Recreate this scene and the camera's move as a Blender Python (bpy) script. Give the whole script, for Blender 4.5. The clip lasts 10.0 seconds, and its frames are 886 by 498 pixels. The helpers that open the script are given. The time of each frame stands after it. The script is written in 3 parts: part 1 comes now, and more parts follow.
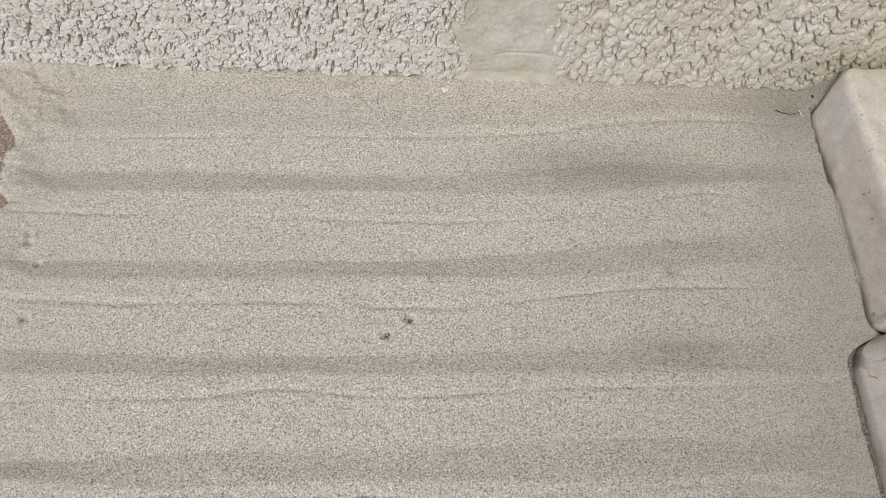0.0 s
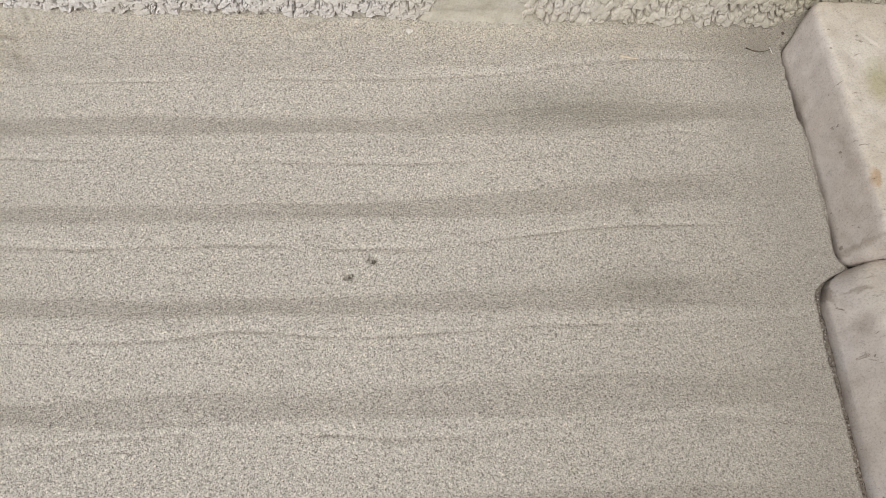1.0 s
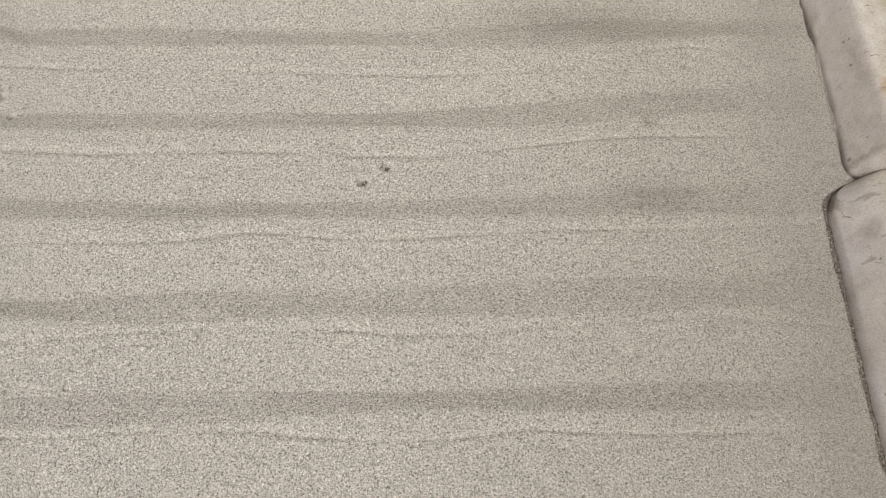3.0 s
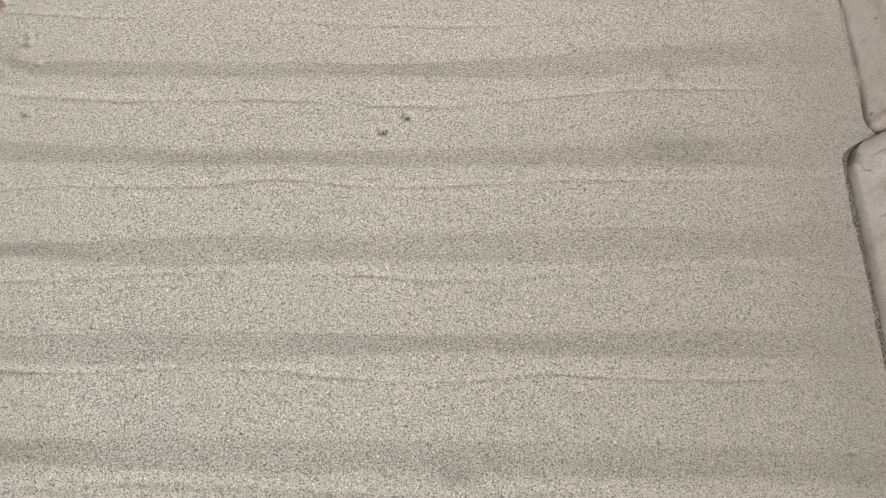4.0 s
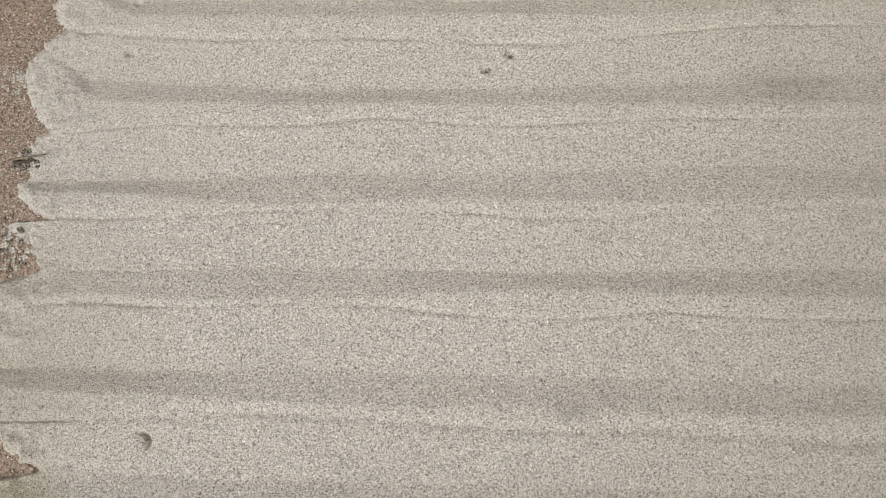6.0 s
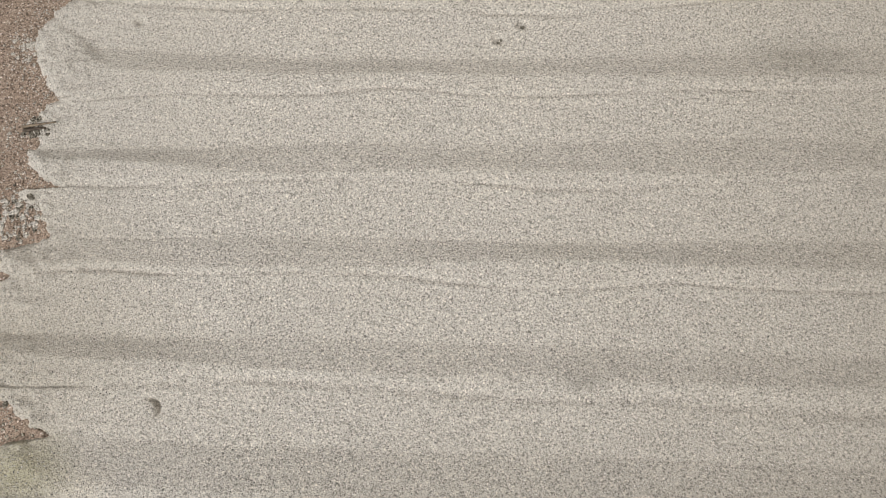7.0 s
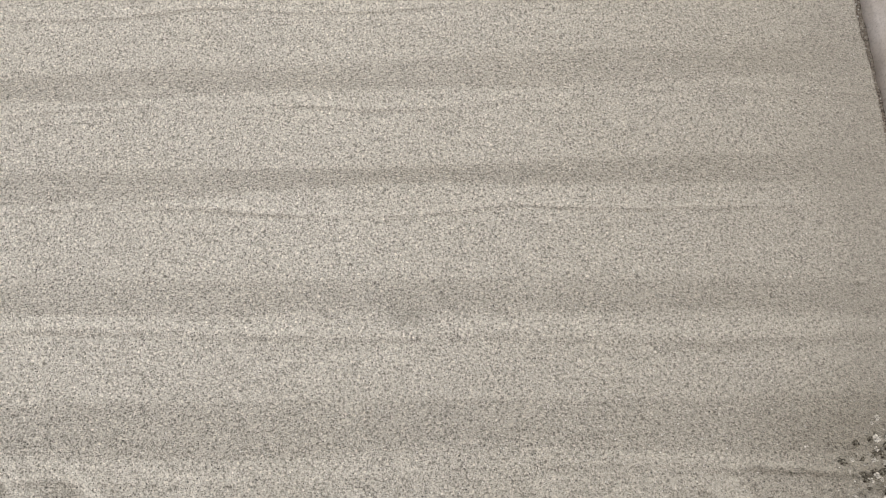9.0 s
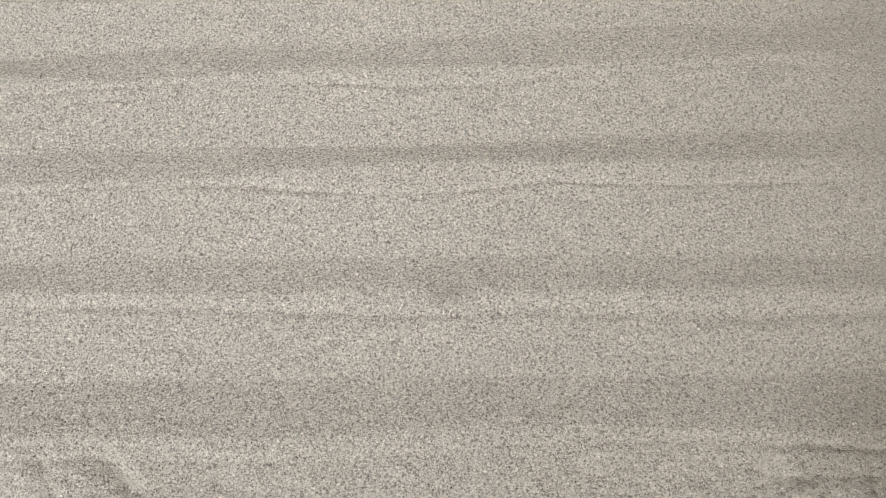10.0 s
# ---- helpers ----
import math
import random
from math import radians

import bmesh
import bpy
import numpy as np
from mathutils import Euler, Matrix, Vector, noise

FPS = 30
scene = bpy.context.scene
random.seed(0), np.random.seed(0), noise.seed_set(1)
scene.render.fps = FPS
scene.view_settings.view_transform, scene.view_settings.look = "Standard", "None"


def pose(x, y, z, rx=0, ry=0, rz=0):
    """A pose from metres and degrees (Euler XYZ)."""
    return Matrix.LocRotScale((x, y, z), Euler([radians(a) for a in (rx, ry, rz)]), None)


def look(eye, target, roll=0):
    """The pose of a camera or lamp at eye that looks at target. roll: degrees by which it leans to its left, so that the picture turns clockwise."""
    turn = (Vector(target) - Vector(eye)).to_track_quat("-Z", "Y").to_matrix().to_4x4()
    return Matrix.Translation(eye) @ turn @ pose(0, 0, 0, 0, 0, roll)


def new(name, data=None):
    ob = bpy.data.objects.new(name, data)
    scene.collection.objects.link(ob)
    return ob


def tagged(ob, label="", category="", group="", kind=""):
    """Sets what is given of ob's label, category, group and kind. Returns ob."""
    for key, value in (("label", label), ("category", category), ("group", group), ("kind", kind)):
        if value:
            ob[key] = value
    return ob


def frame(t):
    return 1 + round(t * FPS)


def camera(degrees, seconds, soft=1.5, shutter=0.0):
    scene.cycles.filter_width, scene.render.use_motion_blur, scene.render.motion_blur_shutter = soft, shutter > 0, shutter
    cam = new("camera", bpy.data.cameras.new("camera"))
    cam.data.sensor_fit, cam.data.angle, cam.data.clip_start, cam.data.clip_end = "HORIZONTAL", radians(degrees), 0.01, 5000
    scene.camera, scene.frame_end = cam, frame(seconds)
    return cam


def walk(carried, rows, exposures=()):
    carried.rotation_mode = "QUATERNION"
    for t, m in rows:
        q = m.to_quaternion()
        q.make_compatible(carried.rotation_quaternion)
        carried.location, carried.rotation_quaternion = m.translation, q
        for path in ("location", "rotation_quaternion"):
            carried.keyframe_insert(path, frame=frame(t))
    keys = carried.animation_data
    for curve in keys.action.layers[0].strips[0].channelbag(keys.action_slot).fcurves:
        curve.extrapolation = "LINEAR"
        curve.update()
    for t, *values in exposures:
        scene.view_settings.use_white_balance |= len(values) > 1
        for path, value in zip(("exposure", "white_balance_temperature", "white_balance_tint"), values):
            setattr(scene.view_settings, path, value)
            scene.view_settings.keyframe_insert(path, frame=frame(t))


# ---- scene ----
cam = camera(65.0, 10.0, soft=0.9)
PATH = [
    (0, (0.359, 0.367, 1.220), (0.361, 1.167, -0.613), 2.0),
    (0.5, (0.393, 0.341, 1.200), (0.403, 1.140, -0.633), 2.8),
    (1, (0.413, 0.306, 1.174), (0.438, 1.056, -0.681), 2.8),
    (1.5, (0.402, 0.266, 1.161), (0.429, 0.999, -0.700), 3.1),
    (2, (0.377, 0.222, 1.159), (0.376, 0.941, -0.707), 1.7),
    (2.5, (0.388, 0.183, 1.151), (0.390, 0.899, -0.716), 1.9),
    (2.7, (0.394, 0.181, 1.146), (0.415, 0.888, -0.724), 3.0),
    (3.8, (0.403, 0.126, 1.139), (0.392, 0.794, -0.746), 1.2),
    (4, (0.390, 0.114, 1.136), (0.373, 0.759, -0.757), 0.8),
    (4.5, (0.365, 0.093, 1.132), (0.332, 0.708, -0.770), -0.6),
    (5, (0.333, 0.066, 1.121), (0.290, 0.659, -0.789), -1.3),
    (5.5, (0.280, 0.057, 1.116), (0.211, 0.631, -0.798), -3.7),
    (5.7, (0.265, 0.062, 1.116), (0.192, 0.632, -0.800), -4.5),
    (6.8, (0.234, 0.025, 1.103), (0.128, 0.565, -0.820), -7.8),
    (7, (0.240, 0.021, 1.100), (0.147, 0.561, -0.823), -6.4),
    (7.5, (0.300, 0.021, 1.086), (0.215, 0.557, -0.839), -6.8),
    (8, (0.370, -0.011, 1.032), (0.306, 0.571, -0.881), -5.6),
    (8.5, (0.444, -0.023, 0.968), (0.368, 0.552, -0.946), -7.1),
    (9, (0.488, -0.062, 0.937), (0.437, 0.524, -0.975), -3.8),
    (9.5, (0.497, -0.075, 0.927), (0.454, 0.517, -0.983), -4.0),
    (10, (0.438, -0.095, 0.918), (0.379, 0.500, -0.990), -4.5),
]
walk(cam, [(t, look(eye, target, roll)) for t, eye, target, roll in PATH], exposures=[(0, -0.26, 6350, 10), (0.5, -0.25, 6380, 10), (2.5, -0.26, 6430, 10), (4.5, -0.22, 6430, 10), (7, -0.19, 6430, 10), (8.5, -0.24, 6410, 10), (9.5, -0.16, 6380, 10), (10, -0.21, 6350, 10)])

# ---- light ----
world = bpy.data.worlds.new("overcast_sky")
scene.world = world
world.use_nodes = True
wn = world.node_tree.nodes
sky = wn.new("ShaderNodeTexSky")
sky.sky_type, sky.sun_disc = "NISHITA", False
sky.sun_elevation, sky.sun_rotation = radians(55), radians(205)
sky.air_density, sky.dust_density = 1.0, 3.0
grey = wn.new("ShaderNodeHueSaturation")
grey.inputs["Saturation"].default_value = 0.35
world.node_tree.links.new(sky.outputs[0], grey.inputs["Color"])
world.node_tree.links.new(grey.outputs[0], wn["Background"].inputs["Color"])
wn["Background"].inputs["Strength"].default_value = 0.13
sun = new("sun", bpy.data.lights.new("sun", "SUN"))
sun.data.energy, sun.data.angle, sun.data.color = 1.85, radians(22), (1.0, 0.965, 0.92)
sun.matrix_world = look((-2.0, -4.6, 8.0), (0.3, 0.5, 0.0))


# ---- materials ----
def material(name, rough=0.9):
    mat = bpy.data.materials.new(name)
    mat.use_nodes = True
    nt = mat.node_tree
    b = nt.nodes["Principled BSDF"]
    b.inputs["Roughness"].default_value = rough
    b.inputs["Specular IOR Level"].default_value = 0.25
    return mat, nt, b


def node(nt, kind, **values):
    n = nt.nodes.new(kind)
    for key, value in values.items():
        n.inputs[key.replace("_", " ")].default_value = value
    return n


def ramp(nt, fac, stops, constant=False):
    r = nt.nodes.new("ShaderNodeValToRGB")
    if constant:
        r.color_ramp.interpolation = "CONSTANT"
    e = r.color_ramp.elements
    while len(e) < len(stops):
        e.new(0.5)
    for el, (p, c) in zip(e, stops):
        el.position, el.color = p, (*c, 1)
    nt.links.new(fac, r.inputs[0])
    return r.outputs[0]


def mix(nt, mode, fac, a, b):
    m = nt.nodes.new("ShaderNodeMix")
    m.data_type, m.blend_type = "RGBA", mode
    for sock, v in ((m.inputs[0], fac), (m.inputs[6], a), (m.inputs[7], b)):
        if isinstance(v, (int, float)):
            sock.default_value = v
        elif isinstance(v, tuple):
            sock.default_value = (*v, 1)
        else:
            nt.links.new(v, sock)
    return m.outputs[2]


def spot(nt, coords, centre, size):
    """A soft stain or patch of shade, 1 in its middle and 0 outside, at a place of the ground."""
    mp = nt.nodes.new("ShaderNodeMapping")
    mp.vector_type = "TEXTURE"
    mp.inputs["Location"].default_value = (*centre, 0)
    mp.inputs["Scale"].default_value = (*size, 1)
    nt.links.new(coords, mp.inputs[0])
    g = nt.nodes.new("ShaderNodeTexGradient")
    g.gradient_type = "SPHERICAL"
    nt.links.new(mp.outputs[0], g.inputs[0])
    return g.outputs[0]


def granular(name, grains, tint_a, tint_b, scale=390.0, bump=0.0017, stains_and_shade=(), rough=0.92, fines_and_shade=(), contrast=1.0):
    """Loose sand: single grains by their colours and relief, and broad tints."""
    mat, nt, b = material(name, rough)
    co = nt.nodes.new("ShaderNodeTexCoord").outputs["Object"]
    v = node(nt, "ShaderNodeTexVoronoi", Scale=scale)
    nt.links.new(co, v.inputs["Vector"])
    sep = nt.nodes.new("ShaderNodeSeparateColor")
    nt.links.new(v.outputs["Color"], sep.inputs[0])
    grain = ramp(nt, sep.outputs[0], grains, True)
    big = node(nt, "ShaderNodeTexNoise", Scale=5.0, Detail=3.0)
    nt.links.new(co, big.inputs["Vector"])
    tint = ramp(nt, big.outputs[0], [(0.36, tint_a), (0.64, tint_b)])
    col = mix(nt, "MULTIPLY", 1.0, grain, tint)
    mid = node(nt, "ShaderNodeTexNoise", Scale=270.0, Detail=1.0)
    nt.links.new(co, mid.inputs["Vector"])
    col = mix(nt, "MULTIPLY", contrast, col, ramp(nt, mid.outputs[0], [(0.33, (0.71, 0.704, 0.692)), (0.46, (1.0, 1.0, 1.0)), (0.68, (1.14, 1.14, 1.14))]))
    # dark chinks between the grains: their shade is put into the colour
    col = mix(nt, "MULTIPLY", 0.22 * contrast, col, ramp(nt, v.outputs["Distance"], [(0.2, (1.48, 1.48, 1.47)), (0.44, (1.20, 1.20, 1.20)), (0.62, (0.84, 0.835, 0.827)), (0.82, (0.42, 0.416, 0.406))]))
    # dark specks stand in for small shadows among the grains
    speck = node(nt, "ShaderNodeTexNoise", Scale=scale * 0.93, Detail=0.0, Distortion=0.9)
    nt.links.new(co, speck.inputs["Vector"])
    col = mix(nt, "MULTIPLY", 0.86 * contrast, col, ramp(nt, speck.outputs[0], [(0.27, (0.36, 0.353, 0.34)), (0.405, (0.92, 0.93, 0.93)), (0.58, (1.0, 1.0, 1.0)), (0.73, (1.30, 1.29, 1.27))]))
    for way, start, full, even, share in fines_and_shade:
        # finer, more even sand towards one side, with shade painted in: from start to full along x
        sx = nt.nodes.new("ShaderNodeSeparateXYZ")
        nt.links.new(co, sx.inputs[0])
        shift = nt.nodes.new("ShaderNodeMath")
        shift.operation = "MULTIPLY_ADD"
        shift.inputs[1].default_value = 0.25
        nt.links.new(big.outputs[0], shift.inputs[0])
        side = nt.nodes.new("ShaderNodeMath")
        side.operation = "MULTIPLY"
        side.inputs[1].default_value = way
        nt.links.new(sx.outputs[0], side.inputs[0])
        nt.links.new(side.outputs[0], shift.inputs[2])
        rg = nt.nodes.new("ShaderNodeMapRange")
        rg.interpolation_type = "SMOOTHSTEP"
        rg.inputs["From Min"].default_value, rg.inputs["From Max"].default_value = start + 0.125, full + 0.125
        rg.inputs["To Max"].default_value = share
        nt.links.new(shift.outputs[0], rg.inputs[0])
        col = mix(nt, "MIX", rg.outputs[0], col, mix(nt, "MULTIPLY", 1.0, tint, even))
    for centre, size, strength, shade in stains_and_shade:
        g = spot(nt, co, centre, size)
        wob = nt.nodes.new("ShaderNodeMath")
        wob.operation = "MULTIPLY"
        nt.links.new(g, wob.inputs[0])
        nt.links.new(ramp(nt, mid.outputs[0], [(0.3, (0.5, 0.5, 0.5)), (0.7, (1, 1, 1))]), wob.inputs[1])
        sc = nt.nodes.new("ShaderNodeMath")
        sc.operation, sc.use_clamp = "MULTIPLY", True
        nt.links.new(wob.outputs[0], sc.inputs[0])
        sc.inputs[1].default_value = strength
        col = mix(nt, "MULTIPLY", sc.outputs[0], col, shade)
    nt.links.new(col, b.inputs["Base Color"])
    add = nt.nodes.new("ShaderNodeMath")
    add.operation = "SUBTRACT"
    nt.links.new(speck.outputs[0], add.inputs[0])
    half = nt.nodes.new("ShaderNodeMath")
    half.operation = "MULTIPLY"
    half.inputs[1].default_value = 0.5
    nt.links.new(v.outputs["Distance"], half.inputs[0])
    nt.links.new(half.outputs[0], add.inputs[1])
    bp = node(nt, "ShaderNodeBump", Strength=0.65, Distance=bump)
    nt.links.new(add.outputs[0], bp.inputs["Height"])
    nt.links.new(bp.outputs[0], b.inputs["Normal"])
    return mat


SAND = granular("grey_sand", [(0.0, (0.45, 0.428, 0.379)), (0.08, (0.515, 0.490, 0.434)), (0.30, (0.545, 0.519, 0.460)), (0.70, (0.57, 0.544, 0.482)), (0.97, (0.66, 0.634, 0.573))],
                # the first two bands also put the dimmer kerb-side light into the colour
                (1.010, 0.988, 0.985), (1.025, 1.001, 0.988), fines_and_shade=((1, 0.55, 1.05, (0.315, 0.300, 0.268), 0.18), (1, 0.94, 1.10, (0.325, 0.309, 0.278), 0.34), (-1, 0.16, 0.46, (0.455, 0.432, 0.375), 0.26)),
                # patch at (1.12, 1.27) paints the shade of the wall and kerb corner
                stains_and_shade=[((-0.44, -0.06), (0.10, 0.08), 1.5, (0.80, 0.80, 0.66)), ((-0.34, -0.075), (0.07, 0.045), 1.2, (1.07, 1.06, 1.02)), ((-0.52, 0.14), (0.34, 0.30), 1.0, (0.86, 0.835, 0.78)), ((0.45, 1.31), (1.5, 0.10), 1.3, (0.97, 0.945, 0.885)), ((1.12, 1.27), (0.22, 0.13), 1.2, (0.70, 0.69, 0.66)), ((0.66, 1.092), (0.30, 0.080), 1.3, (0.68, 0.685, 0.66)), ((0.794, 0.871), (0.022, 0.022), 1.2, (0.74, 0.74, 0.71)), ((-0.52, 1.21), (0.17, 0.15), 1.2, (1.02, 1.0, 0.945)), ((0.417, 0.126), (0.05, 0.02), 1.2, (0.66, 0.66, 0.65)),
                        # last two patches paint shade: over the near edge and along the kerb
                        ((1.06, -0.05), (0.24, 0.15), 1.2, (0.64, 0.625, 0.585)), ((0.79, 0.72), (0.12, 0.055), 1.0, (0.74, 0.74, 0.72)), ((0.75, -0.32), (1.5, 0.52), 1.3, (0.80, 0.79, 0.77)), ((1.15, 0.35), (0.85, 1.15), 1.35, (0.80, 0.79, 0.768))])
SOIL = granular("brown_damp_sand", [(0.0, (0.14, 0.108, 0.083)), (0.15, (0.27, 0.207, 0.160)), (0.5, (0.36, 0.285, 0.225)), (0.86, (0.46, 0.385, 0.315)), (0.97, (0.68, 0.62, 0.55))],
                # patch along the kerb gap: its shade is put into the soil colour
                (0.9, 0.88, 0.86), (1.05, 1.0, 0.96), bump=0.0016, stains_and_shade=[((1.12, 0.45), (0.16, 0.55), 4.0, (0.62, 0.70, 0.76))], contrast=0.6)
DAMP = granular("damp_sand", [(0.0, (0.06, 0.05, 0.04)), (0.15, (0.15, 0.135, 0.11)), (0.45, (0.27, 0.25, 0.21)), (0.85, (0.38, 0.355, 0.31))],
                (0.9, 0.9, 0.86), (1.05, 1.02, 0.98), bump=0.0014)
DUST = granular("cement_dust", [(0.0, (0.36, 0.335, 0.29)), (0.12, (0.43, 0.405, 0.352)), (0.4, (0.48, 0.453, 0.397)), (0.85, (0.53, 0.50, 0.443))],
                (0.96, 0.95, 0.92), (1.04, 1.02, 0.98), bump=0.0007, contrast=0.4)


def island_grains():
    mat, nt, b = material("loose_grain", 0.7)
    g = nt.nodes.new("ShaderNodeNewGeometry")
    col = ramp(nt, g.outputs["Random Per Island"], [(0.0, (0.17, 0.16, 0.143)), (0.10, (0.28, 0.266, 0.237)), (0.26, (0.43, 0.408, 0.362)), (0.60, (0.58, 0.553, 0.493)), (0.93, (0.70, 0.674, 0.62))], True)
    nt.links.new(col, b.inputs["Base Color"])
    return mat


def cement(name, low, high, blotch, rough=0.93, bump=0.0012, grain=260.0, dusty=False):
    """Cement-coated stone: dusty tints, stained and shaded patches, pores."""
    mat, nt, b = material(name, rough)
    co = nt.nodes.new("ShaderNodeTexCoord").outputs["Object"]
    big = node(nt, "ShaderNodeTexNoise", Scale=9.0, Detail=5.0, Roughness=0.6)
    fine = node(nt, "ShaderNodeTexNoise", Scale=grain, Detail=4.0, Roughness=0.7)
    mid = node(nt, "ShaderNodeTexNoise", Scale=38.0, Detail=5.0, Roughness=0.65)
    for n in (big, fine, mid):
        nt.links.new(co, n.inputs["Vector"])
    col = ramp(nt, mid.outputs[0], [(0.32, low), (0.66, high)])
    col = mix(nt, "MULTIPLY", 1.0, col, ramp(nt, big.outputs[0], [(0.36, blotch), (0.6, (1, 1, 1))]))
    col = mix(nt, "MULTIPLY", 1.0, col, ramp(nt, fine.outputs[0], [(0.28, (0.72, 0.72, 0.72)), (0.5, (1, 1, 1)), (0.8, (1.08, 1.08, 1.08))]))
    if dusty:
        sx = nt.nodes.new("ShaderNodeSeparateXYZ")
        nt.links.new(co, sx.inputs[0])
        rg = nt.nodes.new("ShaderNodeMapRange")
        rg.inputs["From Min"].default_value, rg.inputs["From Max"].default_value = 0.25, 0.75
        nt.links.new(sx.outputs[0], rg.inputs[0])
        col = mix(nt, "MULTIPLY", rg.outputs[0], col, (0.90, 0.885, 0.82))
        # olive damp stain and painted corner shade low on the wall behind the kerb
        flat = nt.nodes.new("ShaderNodeCombineXYZ")
        nt.links.new(sx.outputs[0], flat.inputs[0])
        nt.links.new(sx.outputs[2], flat.inputs[1])
        damp = spot(nt, flat.outputs[0], (1.22, 0.05), (0.30, 0.15))
        olive_shade = nt.nodes.new("ShaderNodeMath")
        olive_shade.operation, olive_shade.use_clamp = "MULTIPLY", True
        nt.links.new(damp, olive_shade.inputs[0])
        nt.links.new(ramp(nt, mid.outputs[0], [(0.3, (0.6, 0.6, 0.6)), (0.7, (1, 1, 1))]), olive_shade.inputs[1])
        col = mix(nt, "MULTIPLY", olive_shade.outputs[0], col, (0.58, 0.56, 0.47))
    nt.links.new(col, b.inputs["Base Color"])
    add = nt.nodes.new("ShaderNodeMath")
    add.operation = "ADD"
    nt.links.new(mid.outputs[0], add.inputs[0])
    nt.links.new(fine.outputs[0], add.inputs[1])
    bp = node(nt, "ShaderNodeBump", Strength=0.6, Distance=bump)
    nt.links.new(add.outputs[0], bp.inputs["Height"])
    nt.links.new(bp.outputs[0], b.inputs["Normal"])
    return mat


PEBBLE = cement("roughcast_render", (0.68, 0.648, 0.618), (0.77, 0.738, 0.706), (0.93, 0.91, 0.86), bump=0.0012, dusty=True)
MORTAR = cement("smooth_cement_render", (0.58, 0.55, 0.49), (0.69, 0.66, 0.60), (0.9, 0.875, 0.80), bump=0.0008)
BACKING = cement("wall_mortar", (0.34, 0.32, 0.28), (0.48, 0.45, 0.40), (0.85, 0.82, 0.76), bump=0.003)
BLOCK = cement("cast_stone", (0.505, 0.457, 0.426), (0.572, 0.528, 0.494), (0.92, 0.89, 0.84), bump=0.0009)

bn = BLOCK.node_tree
bb = bn.nodes["Principled BSDF"]
old = bb.inputs["Base Color"].links[0].from_socket
oc = bn.nodes.new("ShaderNodeTexCoord").outputs["Object"]
# pale yellowish dust on upward faces; also puts the top's stronger light into the colour
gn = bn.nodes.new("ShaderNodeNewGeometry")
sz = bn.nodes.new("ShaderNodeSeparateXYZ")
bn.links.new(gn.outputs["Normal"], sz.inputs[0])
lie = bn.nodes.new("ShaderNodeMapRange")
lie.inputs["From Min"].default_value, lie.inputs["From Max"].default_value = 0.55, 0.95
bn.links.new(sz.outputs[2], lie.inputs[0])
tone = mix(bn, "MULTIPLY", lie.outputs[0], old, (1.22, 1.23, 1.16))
# sparse brown spots and dark nicks
for scale, reach, shade in ((9.0, 0.085, (0.62, 0.53, 0.44)), (34.0, 0.13, (0.55, 0.53, 0.50))):
    vs = node(bn, "ShaderNodeTexVoronoi", Scale=scale)
    warp = node(bn, "ShaderNodeTexNoise", Scale=60.0, Detail=3.0)
    bn.links.new(oc, warp.inputs["Vector"])
    push = bn.nodes.new("ShaderNodeVectorMath")
    push.operation = "MULTIPLY_ADD"
    push.inputs[1].default_value = (0.02, 0.02, 0.02)
    bn.links.new(warp.outputs["Color"], push.inputs[0])
    bn.links.new(oc, push.inputs[2])
    bn.links.new(push.outputs[0], vs.inputs["Vector"])
    pick = bn.nodes.new("ShaderNodeSeparateColor")
    bn.links.new(vs.outputs["Color"], pick.inputs[0])
    rare = bn.nodes.new("ShaderNodeMath")
    rare.operation = "GREATER_THAN"
    rare.inputs[1].default_value = 0.62
    bn.links.new(pick.outputs[0], rare.inputs[0])
    near_spot = ramp(bn, vs.outputs["Distance"], [(reach * 0.6, (1, 1, 1)), (reach, (0, 0, 0))])
    both = bn.nodes.new("ShaderNodeMath")
    both.operation = "MULTIPLY"
    bn.links.new(rare.outputs[0], both.inputs[0])
    bn.links.new(near_spot, both.inputs[1])
    tone = mix(bn, "MULTIPLY", both.outputs[0], tone, shade)
# single stains: rust, moss and grime near the joint
for centre, size, strength, shade in (((1.187, 0.890), (0.011, 0.024), 2.0, (0.80, 0.67, 0.55)), ((1.239, 1.092), (0.035, 0.06), 1.6, (0.80, 0.82, 0.68)), ((1.160, 0.782), (0.045, 0.010), 1.3, (0.76, 0.74, 0.71)),
                                      ((1.140, 0.634), (0.012, 0.030), 1.3, (0.80, 0.78, 0.76)), ((1.118, 0.705), (0.008, 0.022), 2.0, (0.66, 0.64, 0.62)), ((1.150, 0.700), (0.022, 0.007), 2.0, (0.70, 0.67, 0.64))):
    blot = spot(bn, push.outputs[0], (centre[0] + 0.01, centre[1] + 0.01), size)
    depth = bn.nodes.new("ShaderNodeMath")
    depth.operation, depth.use_clamp = "MULTIPLY", True
    depth.inputs[1].default_value = strength
    bn.links.new(blot, depth.inputs[0])
    tone = mix(bn, "MULTIPLY", depth.outputs[0], tone, shade)
# longish dark scratches and cloudy grey stains
st = bn.nodes.new("ShaderNodeMapping")
st.inputs["Scale"].default_value = (26.0, 60.0, 26.0)
st.inputs["Rotation"].default_value = (0, 0, radians(14))
bn.links.new(oc, st.inputs[0])
sv = node(bn, "ShaderNodeTexNoise", Scale=1.0, Detail=5.0, Roughness=0.7, Distortion=1.2)
bn.links.new(st.outputs[0], sv.inputs["Vector"])
